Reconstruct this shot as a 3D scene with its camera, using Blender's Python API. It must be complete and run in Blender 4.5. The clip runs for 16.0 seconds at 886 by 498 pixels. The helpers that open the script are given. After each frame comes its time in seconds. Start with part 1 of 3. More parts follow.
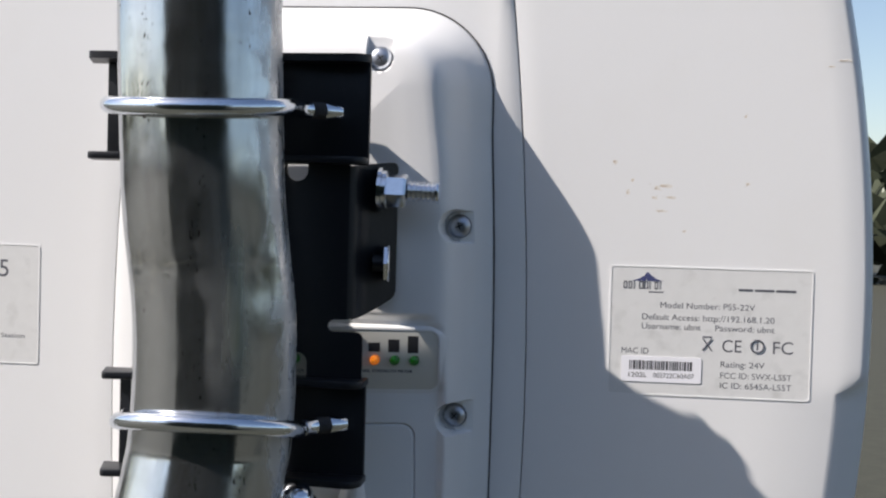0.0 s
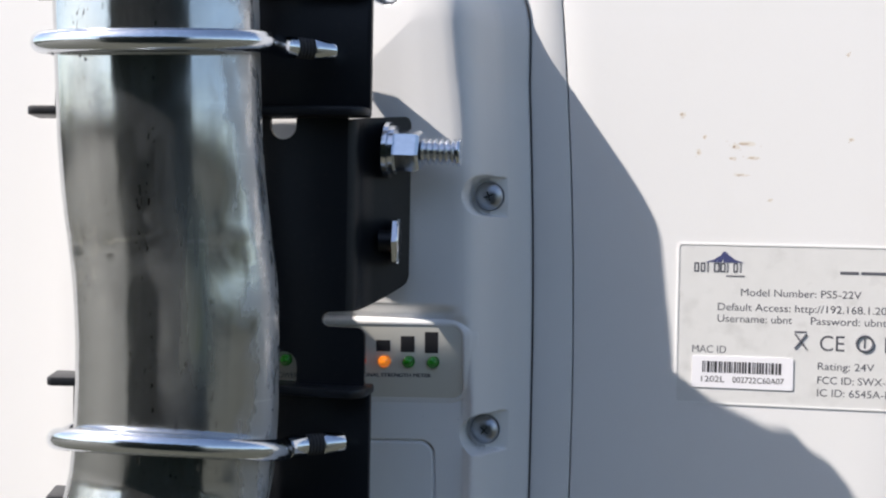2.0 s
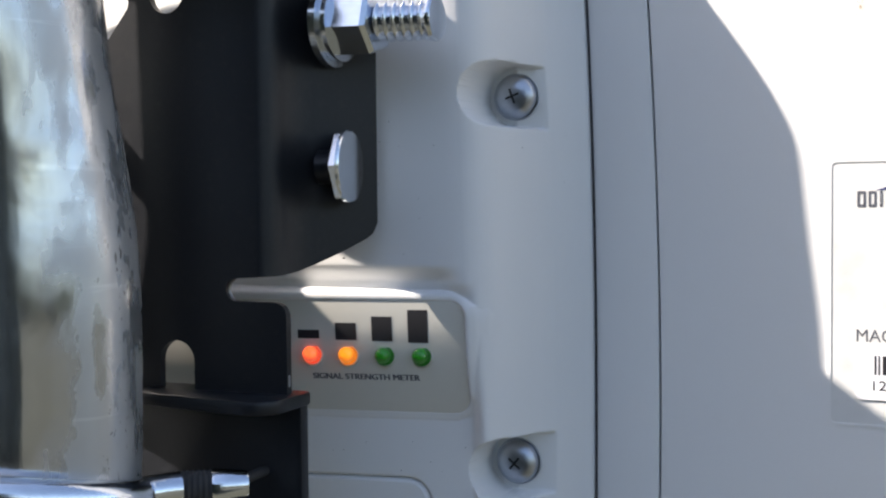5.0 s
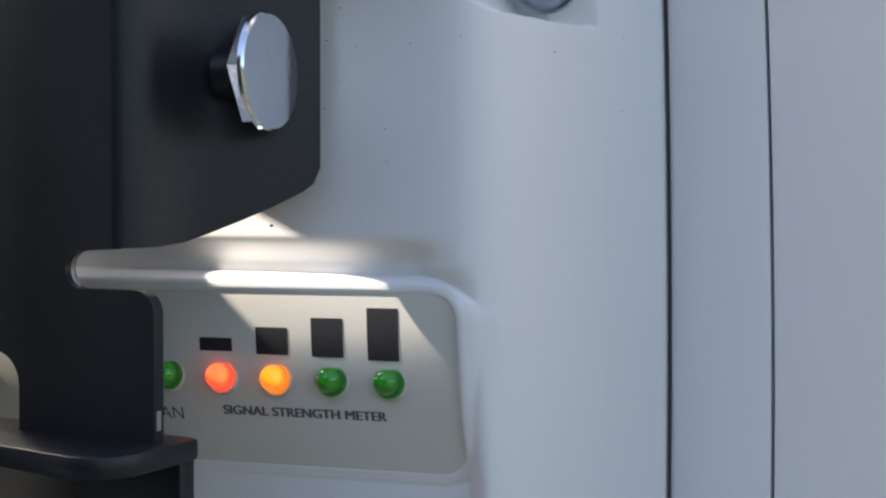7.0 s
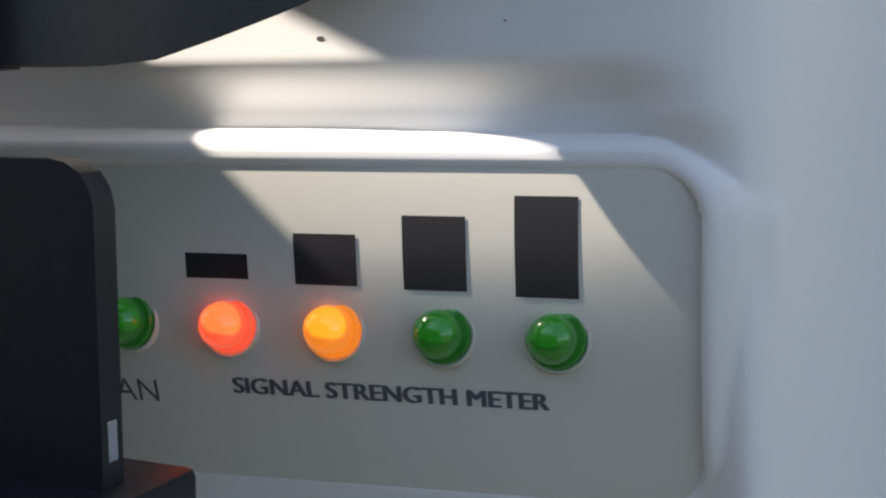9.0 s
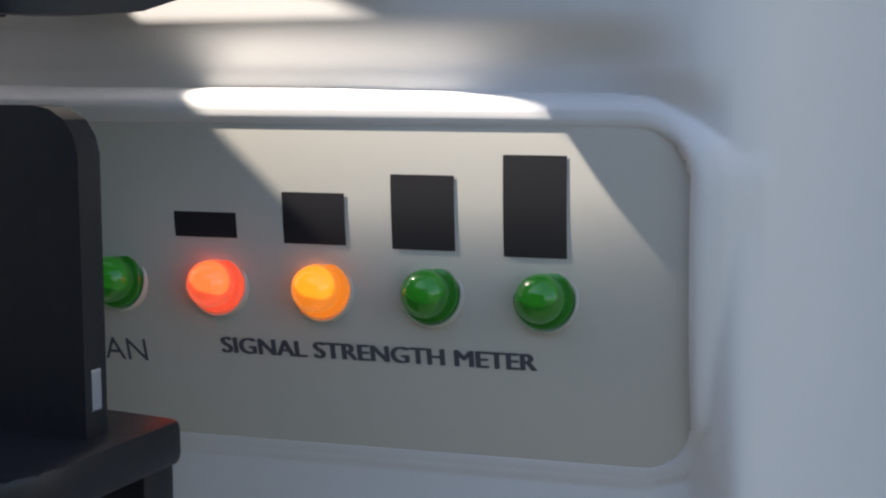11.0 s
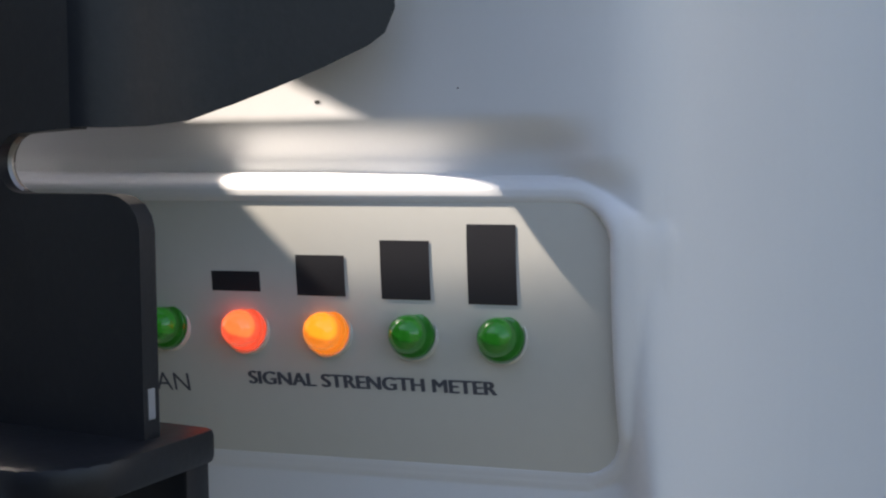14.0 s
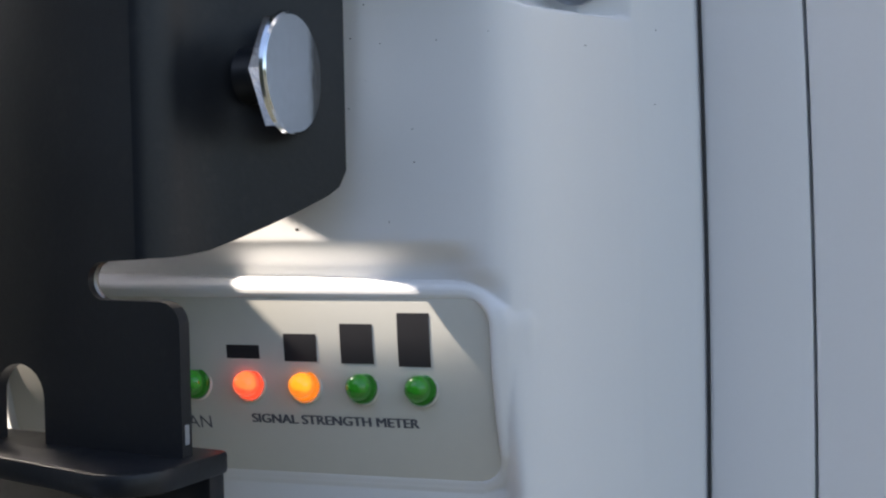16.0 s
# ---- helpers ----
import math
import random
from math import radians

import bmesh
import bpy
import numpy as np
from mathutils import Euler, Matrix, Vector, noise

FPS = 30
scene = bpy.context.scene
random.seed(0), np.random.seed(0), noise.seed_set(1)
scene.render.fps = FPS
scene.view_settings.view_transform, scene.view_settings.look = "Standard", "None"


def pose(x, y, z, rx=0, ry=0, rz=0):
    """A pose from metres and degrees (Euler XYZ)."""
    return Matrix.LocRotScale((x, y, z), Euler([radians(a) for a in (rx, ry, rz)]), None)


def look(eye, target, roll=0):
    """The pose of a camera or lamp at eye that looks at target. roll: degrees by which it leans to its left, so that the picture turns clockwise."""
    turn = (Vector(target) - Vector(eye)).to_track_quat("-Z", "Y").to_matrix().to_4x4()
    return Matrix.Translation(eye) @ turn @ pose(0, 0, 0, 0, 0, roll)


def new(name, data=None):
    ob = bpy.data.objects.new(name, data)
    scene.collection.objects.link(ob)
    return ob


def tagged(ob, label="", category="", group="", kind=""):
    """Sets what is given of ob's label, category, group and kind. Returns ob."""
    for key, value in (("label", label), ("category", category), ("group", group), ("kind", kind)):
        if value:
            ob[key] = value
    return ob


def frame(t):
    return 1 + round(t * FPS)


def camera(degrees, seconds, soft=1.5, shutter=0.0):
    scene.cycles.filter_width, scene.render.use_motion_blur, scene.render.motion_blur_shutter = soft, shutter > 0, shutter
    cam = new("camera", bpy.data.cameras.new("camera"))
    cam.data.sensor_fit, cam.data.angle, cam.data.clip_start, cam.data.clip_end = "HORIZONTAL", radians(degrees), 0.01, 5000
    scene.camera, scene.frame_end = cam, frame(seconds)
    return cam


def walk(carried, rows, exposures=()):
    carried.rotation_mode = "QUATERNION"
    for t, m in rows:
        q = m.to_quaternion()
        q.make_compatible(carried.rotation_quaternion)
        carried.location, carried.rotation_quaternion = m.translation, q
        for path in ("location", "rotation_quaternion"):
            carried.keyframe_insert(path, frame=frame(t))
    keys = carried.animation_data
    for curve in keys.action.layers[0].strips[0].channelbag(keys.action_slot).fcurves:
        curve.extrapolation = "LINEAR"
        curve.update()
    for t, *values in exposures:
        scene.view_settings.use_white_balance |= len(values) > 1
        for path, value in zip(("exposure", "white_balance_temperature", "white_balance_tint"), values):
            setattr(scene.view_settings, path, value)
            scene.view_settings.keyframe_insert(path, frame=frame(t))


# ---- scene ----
cam = camera(42.0, 16.0, soft=2.2)
# seconds, eye, target, roll
PATH = [
    (0, (0.06091, -0.37377, 1.64571), (0.03811, -0.17513, 1.64096), 1.54),
    (0.5, (0.06286, -0.35776, 1.64911), (0.03954, -0.15920, 1.64387), 1.18),
    (1, (0.06264, -0.34177, 1.64653), (0.03589, -0.14363, 1.64155), 1.14),
    (1.5, (0.05899, -0.32233, 1.64195), (0.02876, -0.12470, 1.63654), 1.30),
    (2, (0.06318, -0.29926, 1.63812), (0.02929, -0.10223, 1.63273), 1.05),
    (2.5, (0.07733, -0.27803, 1.63838), (0.03641, -0.08234, 1.63270), 1.04),
    (3, (0.09710, -0.25427, 1.64256), (0.04423, -0.06151, 1.63554), 1.64),
    (3.5, (0.10262, -0.23431, 1.63866), (0.03952, -0.04474, 1.62960), 1.32),
    (4, (0.10157, -0.21259, 1.63612), (0.03419, -0.02453, 1.62645), 0.20),
    (4.2, (0.09878, -0.20531, 1.63454), (0.02955, -0.01791, 1.62509), -0.13),
    (6.3, (0.08068, -0.13018, 1.61493), (-0.01126, 0.04739, 1.61092), 0.16),
    (6.5, (0.07824, -0.12378, 1.61605), (-0.01424, 0.05352, 1.61252), 0.19),
    (7, (0.06871, -0.10487, 1.61671), (-0.02004, 0.07431, 1.61234), 0.07),
    (7.5, (0.04987, -0.09045, 1.61426), (-0.02977, 0.09275, 1.60456), 0.07),
    (8, (0.03750, -0.07380, 1.61330), (-0.03960, 0.11000, 1.59700), 0.04),
    (8.5, (0.03120, -0.06130, 1.61278), (-0.04980, 0.12030, 1.59200), -0.20),
    (10.8, (0.02733, -0.05444, 1.61048), (-0.05225, 0.12725, 1.58486), 0.66),
    (11, (0.02989, -0.05756, 1.61050), (-0.05131, 0.12349, 1.58548), 0.41),
    (11.5, (0.03623, -0.06517, 1.61186), (-0.04889, 0.11454, 1.59040), -0.34),
    (12, (0.03907, -0.06940, 1.61200), (-0.04894, 0.10944, 1.59550), -0.63),
    (12.5, (0.03937, -0.06906, 1.61236), (-0.04963, 0.10959, 1.59964), -0.64),
    (13, (0.03920, -0.06914, 1.61216), (-0.05067, 0.10901, 1.59848), -0.54),
    (13.5, (0.03939, -0.06916, 1.61206), (-0.04982, 0.10919, 1.59686), -0.34),
    (14, (0.04117, -0.07138, 1.61210), (-0.04724, 0.10739, 1.59703), -0.30),
    (14.5, (0.04360, -0.07470, 1.61255), (-0.04601, 0.10349, 1.59775), -0.41),
    (15, (0.04858, -0.08140, 1.61364), (-0.04327, 0.09577, 1.60053), -0.45),
    (15.5, (0.05672, -0.09180, 1.61558), (-0.03586, 0.08518, 1.60516), -0.52),
    (16, (0.06635, -0.10229, 1.61889), (-0.02564, 0.07513, 1.61120), -1.04),
]
walk(cam, [(t, look(eye, target, roll)) for t, eye, target, roll in PATH],
     exposures=((0, 0.66, 6800, 13), (1, 0.78, 6800, 13), (2, 1.03, 6850, 13), (4, 1.2, 6950, 13), (6.3, 2.07, 7450, 14), (8, 1.84, 7400, 13), (11, 1.78, 7350, 14), (14, 1.82, 7400, 15), (16, 1.97, 7450, 14)))

# ---------------------------------------------------------------- light
SUN = Vector((2.45, 1.0, -2.55)).normalized()      # the way the light travels
world = bpy.data.worlds.new("sky")
scene.world = world
world.use_nodes = True
sky = world.node_tree.nodes.new("ShaderNodeTexSky")
sky.sky_type, sky.sun_disc = "NISHITA", False
sky.sun_elevation = math.asin(-SUN.z)
sky.sun_rotation = math.atan2(-SUN.x, -SUN.y)
bg = world.node_tree.nodes["Background"]
bg.inputs["Strength"].default_value = 0.1
world.node_tree.links.new(sky.outputs[0], bg.inputs[0])
lamp = bpy.data.lights.new("sun", "SUN")
lamp.energy, lamp.angle, lamp.color = 5.0, radians(0.55), (1.0, 0.96, 0.91)
sun = new("sun", lamp)
sun.matrix_world = look((0, 0, 5), Vector((0, 0, 5)) + SUN)

# ---------------------------------------------------------------- helpers
MM = 0.001
BASE = Vector((0, 0, 1.6))          # the signal window stands 1.6 m above the grass
CX = -29.5                          # middle of the antenna


def mat(name, color, rough=0.5, metal=0.0, bump=0.0, scale=300.0, vary=0.08, coat=0.0, spec=0.5, stain=None, stain_scale=60.0, stain_amount=0.5):
    m = bpy.data.materials.new(name)
    m.use_nodes = True
    nt = m.node_tree
    b = nt.nodes["Principled BSDF"]
    b.inputs["Metallic"].default_value = metal
    b.inputs["Coat Weight"].default_value = coat
    b.inputs["Specular IOR Level"].default_value = spec
    tc = nt.nodes.new("ShaderNodeTexCoord")
    n1 = nt.nodes.new("ShaderNodeTexNoise")
    n1.inputs["Scale"].default_value, n1.inputs["Detail"].default_value = scale, 6
    n2 = nt.nodes.new("ShaderNodeTexNoise")
    n2.inputs["Scale"].default_value, n2.inputs["Detail"].default_value = stain_scale, 5
    nt.links.new(tc.outputs["Object"], n1.inputs["Vector"])
    nt.links.new(tc.outputs["Object"], n2.inputs["Vector"])
    mix = nt.nodes.new("ShaderNodeMix")
    mix.data_type = "RGBA"
    c = Vector(color)
    mix.inputs["A"].default_value = (*(c * (1 - vary)), 1)
    mix.inputs["B"].default_value = (*(c * (1 + vary)), 1)
    nt.links.new(n1.outputs["Fac"], mix.inputs["Factor"])
    out = mix.outputs["Result"]
    if stain:
        ramp = nt.nodes.new("ShaderNodeMapRange")
        ramp.inputs["From Min"].default_value, ramp.inputs["From Max"].default_value = 0.55, 0.75
        ramp.inputs["To Max"].default_value = stain_amount
        nt.links.new(n2.outputs["Fac"], ramp.inputs["Value"])
        mix2 = nt.nodes.new("ShaderNodeMix")
        mix2.data_type = "RGBA"
        mix2.inputs["B"].default_value = (*stain, 1)
        nt.links.new(ramp.outputs["Result"], mix2.inputs["Factor"])
        nt.links.new(out, mix2.inputs["A"])
        out = mix2.outputs["Result"]
    nt.links.new(out, b.inputs["Base Color"])
    rr = nt.nodes.new("ShaderNodeMapRange")
    rr.inputs["To Min"].default_value, rr.inputs["To Max"].default_value = rough * 0.85, min(1, rough * 1.15)
    nt.links.new(n2.outputs["Fac"], rr.inputs["Value"])
    nt.links.new(rr.outputs["Result"], b.inputs["Roughness"])
    if bump:
        bp = nt.nodes.new("ShaderNodeBump")
        bp.inputs["Strength"].default_value, bp.inputs["Distance"].default_value = bump, 0.0004
        nt.links.new(n1.outputs["Fac"], bp.inputs["Height"])
        nt.links.new(bp.outputs["Normal"], b.inputs["Normal"])
    return m


def lit(name, color, strength, clear=0.0):
    m = mat(name, color, 0.12, coat=0.3)
    b = m.node_tree.nodes["Principled BSDF"]
    b.inputs["Emission Color"].default_value = (*color, 1)
    b.inputs["Emission Strength"].default_value = strength
    b.inputs["Transmission Weight"].default_value = clear
    return m


PLASTIC = mat("white_plastic", (0.74, 0.745, 0.75), 0.42, bump=0.012, scale=2500, vary=0.012, stain=(0.6, 0.57, 0.5), stain_scale=25, stain_amount=0.08)
# near-black for flecks and threads, and for the shade in joints and slots
DARK_MATTE = mat("dark_matte", (0.03, 0.03, 0.032), 0.8)
PAINT = mat("black_powder_coat", (0.009, 0.0105, 0.014), 0.4, bump=0.06, scale=1800, vary=0.2, spec=0.34, stain=(0.07, 0.066, 0.06), stain_scale=620, stain_amount=0.08)
EDGE = mat("bare_steel_edge", (0.35, 0.33, 0.31), 0.45, 0.8, stain=(0.35, 0.12, 0.05), stain_scale=400, stain_amount=0.9)
ZINC = mat("bright_zinc", (0.72, 0.76, 0.82), 0.16, 1.0, bump=0.05, scale=900, vary=0.1)
ZINC_DULL = mat("dull_zinc", (0.46, 0.49, 0.54), 0.36, 1.0, bump=0.08, scale=1200, vary=0.12)
GALV = mat("galvanised_steel", (0.54, 0.56, 0.58), 0.24, 0.96, bump=0.05, scale=220, vary=0.12)


def weathered(m):
    """Zinc patina down one flank, algae where water stands in the kink, pits, scratches and dull patches."""
    nt = m.node_tree
    b = nt.nodes["Principled BSDF"]
    tc = nt.nodes.new("ShaderNodeTexCoord")
    xyz = nt.nodes.new("ShaderNodeSeparateXYZ")
    nt.links.new(tc.outputs["Object"], xyz.inputs[0])

    def grain(scale, detail=5, warp=0.0):
        mp = nt.nodes.new("ShaderNodeMapping")
        mp.inputs["Scale"].default_value = scale
        n = nt.nodes.new("ShaderNodeTexNoise")
        n.inputs["Scale"].default_value, n.inputs["Detail"].default_value, n.inputs["Distortion"].default_value = 1.0, detail, warp
        nt.links.new(tc.outputs["Object"], mp.inputs["Vector"])
        nt.links.new(mp.outputs["Vector"], n.inputs["Vector"])
        return n.outputs["Fac"]

    def ramp(value, lo, hi, a=0.0, z=1.0):
        r = nt.nodes.new("ShaderNodeMapRange")
        for k, v in zip(("From Min", "From Max", "To Min", "To Max"), (lo, hi, a, z)):
            r.inputs[k].default_value = v
        nt.links.new(value, r.inputs["Value"])
        return r.outputs["Result"]

    def calc(op, a, c):
        n = nt.nodes.new("ShaderNodeMath")
        n.operation = op
        for k, v in enumerate((a, c)):
            if isinstance(v, (int, float)):
                n.inputs[k].default_value = v
            else:
                nt.links.new(v, n.inputs[k])
        return n.outputs[0]

    def tint(a, color, fac):
        n = nt.nodes.new("ShaderNodeMix")
        n.data_type = "RGBA"
        nt.links.new(a, n.inputs["A"])
        n.inputs["B"].default_value = (*color, 1)
        nt.links.new(fac, n.inputs["Factor"])
        return n.outputs["Result"]

    blotch = grain((70, 70, 45), 6, 0.6)
    streak = grain((190, 190, 16), 6)
    # distance to the right of the pipe's middle, which shifts at the kink
    across = calc("ADD", xyz.outputs[0], ramp(xyz.outputs[2], 0.02, 0.06, 0.0458, 0.0502))
    edge = calc("ADD", across, calc("MULTIPLY", calc("SUBTRACT", blotch, 0.5), 0.016))
    flank = calc("MULTIPLY", ramp(edge, 0.0185, 0.0225, 0.0, 0.65), ramp(grain((260, 260, 90), 5), 0.34, 0.56, 0.35, 1.0))
    # algae: a tall patch on the inner side of the kink
    wet = calc("MULTIPLY", calc("MULTIPLY", ramp(edge, 0.003, 0.008), ramp(edge, 0.017, 0.013)), calc("MULTIPLY", ramp(xyz.outputs[2], -0.012, 0.008), ramp(xyz.outputs[2], 0.062, 0.035)))
    wet = calc("MULTIPLY", wet, ramp(streak, 0.35, 0.62, 0.25, 0.75))
    pits = calc("MULTIPLY", ramp(grain((1100, 1100, 420), 4), 0.63, 0.67), ramp(grain((150, 150, 12), 2), 0.53, 0.62))
    scratch = ramp(grain((60, 60, 1500), 2, 1.2), 0.69, 0.74, 0.0, 0.35)
    # the crease round the kink, and scuffed zinc beside it
    level = calc("ABSOLUTE", calc("SUBTRACT", xyz.outputs[2], calc("ADD", 0.0275, calc("MULTIPLY", blotch, 0.009))), 0.0)
    scratch = calc("MAXIMUM", scratch, calc("MULTIPLY", ramp(level, 0.0007, 0.0002, 0.0, 0.7), ramp(streak, 0.38, 0.6)))
    scuff = calc("MULTIPLY", ramp(level, 0.016, 0.004), calc("MULTIPLY", ramp(across, -0.006, -0.014), ramp(grain((420, 420, 260), 4, 0.8), 0.52, 0.62, 0.0, 0.6)))
    scratch = calc("MAXIMUM", scratch, scuff)
    old = b.inputs["Base Color"].links[0].from_socket
    c = tint(old, (0.36, 0.38, 0.40), ramp(streak, 0.45, 0.75, 0.0, 0.5))
    c = tint(c, (0.5, 0.485, 0.47), flank)
    c = tint(c, (0.15, 0.17, 0.06), wet)
    c = tint(c, (0.75, 0.75, 0.74), scratch)
    c = tint(c, (0.05, 0.035, 0.025), pits)
    nt.links.new(c, b.inputs["Base Color"])
    dull = calc("MAXIMUM", flank, wet)
    nt.links.new(ramp(dull, 0, 1, 0.97, 0.25), b.inputs["Metallic"])
    nt.links.new(calc("MAXIMUM", ramp(blotch, 0.35, 0.7, 0.09, 0.24), calc("MULTIPLY", dull, 0.6)), b.inputs["Roughness"])
    bp = nt.nodes.new("ShaderNodeBump")
    bp.inputs["Strength"].default_value, bp.inputs["Distance"].default_value = 0.1, 0.0006
    nt.links.new(calc("SUBTRACT", calc("ADD", streak, calc("MULTIPLY", blotch, 1.5)), pits), bp.inputs["Height"])
    nt.links.new(bp.outputs["Normal"], b.inputs["Normal"])


weathered(GALV)
STICKER = mat("window_film", (0.60, 0.59, 0.54), 0.4, vary=0.02, scale=900)
PAPER = mat("label_film", (0.66, 0.665, 0.66), 0.45, vary=0.05, scale=260, stain=(0.44, 0.44, 0.43), stain_scale=150, stain_amount=0.45)
BARCODE = mat("sticker_paper", (0.80, 0.80, 0.84), 0.6, vary=0.02)
INK = mat("dark_ink", (0.085, 0.09, 0.11), 0.6)
BLUE_INK = mat("navy_ink", (0.05, 0.06, 0.16), 0.6)
BLACK_INK = mat("black_ink", (0.02, 0.02, 0.024), 0.5)
TAN = mat("tan_stain", (0.69, 0.66, 0.61), 0.7, vary=0.1, scale=900)
RUST = mat("brown_stain", (0.47, 0.385, 0.30), 0.8, vary=0.45, scale=900)
RED = lit("red_lamp", (1.0, 0.16, 0.09), 0.11, 0.6)
AMBER = lit("amber_lamp", (1.0, 0.36, 0.05), 0.10, 0.6)
RED_CORE = lit("red_core", (1.0, 0.42, 0.10), 0.55)
AMBER_CORE = lit("amber_core", (1.0, 0.52, 0.06), 0.45)
GREEN = lit("green_lamp", (0.03, 0.30, 0.04), 0.012, 0.6)
GREEN_CORE = lit("green_core", (0.10, 0.75, 0.12), 0.05)
GRASS = mat("grass", (0.036, 0.037, 0.025), 0.9, vary=0.4, scale=8)
LEAF = mat("dark_leaves", (0.045, 0.055, 0.032), 0.8, vary=0.4, scale=20)


def thing(name, label, category, kind="", group=""):
    e = new(name)
    e.location = BASE
    e.empty_display_size = 0.02
    return tagged(e, label, category, group, kind)


def part(name, bm, material, parent, label="", smooth=40):
    """Links a bmesh in millimetres as one mesh under its thing."""
    bmesh.ops.scale(bm, vec=(MM, MM, MM), verts=bm.verts)
    bmesh.ops.recalc_face_normals(bm, faces=bm.faces)
    me = bpy.data.meshes.new(name)
    bm.to_mesh(me)
    bm.free()
    return link(name, me, material, parent, label, smooth)


def link(name, me, material, parent, label="", smooth=40):
    me.materials.append(material)
    if smooth:
        me.shade_smooth()
        me.set_sharp_from_angle(angle=radians(smooth))
    ob = new(name, me)
    ob.parent = parent
    return tagged(ob, label)


def grid_part(name, xs, zs, height, material, parent, keep=None, label=""):
    """A moulded sheet: y = height(x, z), arrays of millimetres."""
    X, Z = np.meshgrid(np.array(xs, float), np.array(zs, float))
    Y = height(X, Z)
    v = np.stack([X, Y, Z], -1).reshape(-1, 3) * MM
    n, m = X.shape
    i = np.arange(n * m).reshape(n, m)
    f = np.stack([i[:-1, :-1], i[:-1, 1:], i[1:, 1:], i[1:, :-1]], -1).reshape(-1, 4)
    if keep is not None:
        k = keep(X, Z)
        k = k[:-1, :-1] & k[:-1, 1:] & k[1:, 1:] & k[1:, :-1]
        f = f[k.reshape(-1)]
    me = bpy.data.meshes.new(name)
    me.from_pydata(v.tolist(), [], f.tolist())
    me.validate()
    return link(name, me, material, parent, label, smooth=60)


def loft(bm, rings, close=True, cap=True):
    vs = [[bm.verts.new(p) for p in r] for r in rings]
    for a, b in zip(vs, vs[1:]):
        n = len(a)
        for i in range(n if close else n - 1):
            j = (i + 1) % n
            bm.faces.new((a[i], a[j], b[j], b[i]))
    if cap and close:
        bm.faces.new(vs[0][::-1])
        bm.faces.new(vs[-1])
    return bm


def tube(points, r, n=16, bm=None, cap=True):
    """A round rod along points."""
    bm = bm or bmesh.new()
    pts = [Vector(p) for p in points]
    rings, up = [], None
    for i, p in enumerate(pts):
        d = (pts[min(i + 1, len(pts) - 1)] - pts[max(i - 1, 0)]).normalized()
        if up is None:
            up = d.orthogonal().normalized()
        up = (up - d * up.dot(d)).normalized()
        s = d.cross(up)
        rad = r[i] if isinstance(r, (list, tuple)) else r
        rings.append([p + (up * math.cos(a) + s * math.sin(a)) * rad for a in (2 * math.pi * k / n for k in range(n))])
    return loft(bm, rings, True, cap)


def prism(outline, axis, lo, hi, bevel=0.0, bm=None):
    """An outline of (u, v) pushed along an axis: y: (x, z), z: (x, y)."""
    bm = bm or bmesh.new()
    put = (lambda u, v, w: (u, w, v)) if axis == "y" else (lambda u, v, w: (u, v, w))
    a = [bm.verts.new(put(u, v, lo)) for u, v in outline]
    b = [bm.verts.new(put(u, v, hi)) for u, v in outline]
    n = len(a)
    bm.faces.new(a)
    bm.faces.new(b[::-1])
    for i in range(n):
        bm.faces.new((a[i], b[i], b[(i + 1) % n], a[(i + 1) % n]))
    bmesh.ops.recalc_face_normals(bm, faces=bm.faces)
    if bevel:
        bmesh.ops.bevel(bm, geom=list(bm.edges), offset=bevel, segments=2, affect="EDGES", profile=0.5, clamp_overlap=True)
    return bm


def rounded(x0, z0, x1, z1, r, n=8):
    out = []
    for cx, cz, a0 in ((x1 - r, z1 - r, 0), (x0 + r, z1 - r, 90), (x0 + r, z0 + r, 180), (x1 - r, z0 + r, 270)):
        out += [(cx + r * math.cos(radians(a0 + 90 * k / n)), cz + r * math.sin(radians(a0 + 90 * k / n))) for k in range(n + 1)]
    return out


def lathe(profile, m, n=32, sides=None):
    """Turns (radius, height) pairs round the z axis of the pose m; sides: corners of the outline."""
    bm = bmesh.new()
    rings = [[m @ Vector((r * math.cos(2 * math.pi * k / n), r * math.sin(2 * math.pi * k / n), h)) for k in range(n)] for r, h in profile]
    return loft(bm, rings)


def frame_of(origin, way):
    """A pose whose z axis points along way."""
    return Matrix.Translation(origin) @ Vector(way).to_track_quat("Z", "Y").to_matrix().to_4x4()


def smooth(t):
    t = np.clip(t, 0, 1)
    return t * t * (3 - 2 * t)


# ---------------------------------------------------------------- ground and distance
bm = bmesh.new()
bmesh.ops.create_grid(bm, x_segments=80, y_segments=80, size=400)
for v in bm.verts:
    v.co.z = 0.02 * noise.noise(v.co * 0.2)
me = bpy.data.meshes.new("ground")
bm.to_mesh(me)
bm.free()
g = link("ground", me, GRASS, None)
tagged(g, "rough green grass reaching to the horizon", "ground", kind="structure")

# ---------------------------------------------------------------- the antenna
ant = thing("panel_antenna", "white plastic panel antenna with raised rear housing, on a galvanised pole", "antenna")


def seam_one(z):
    return 33.4 - np.maximum(z + 5, 0) ** 2 / 2900 - np.minimum(z + 5, 0) ** 2 / 9000


def seam_two(z):
    return 44.9 - (z + 10) ** 2 / 2400


def rim(z):
    return 163 - (z - 18) ** 2 / 1100 - 26 * np.clip((np.abs(z - 15) - 120) / 68, 0, 1) ** 3


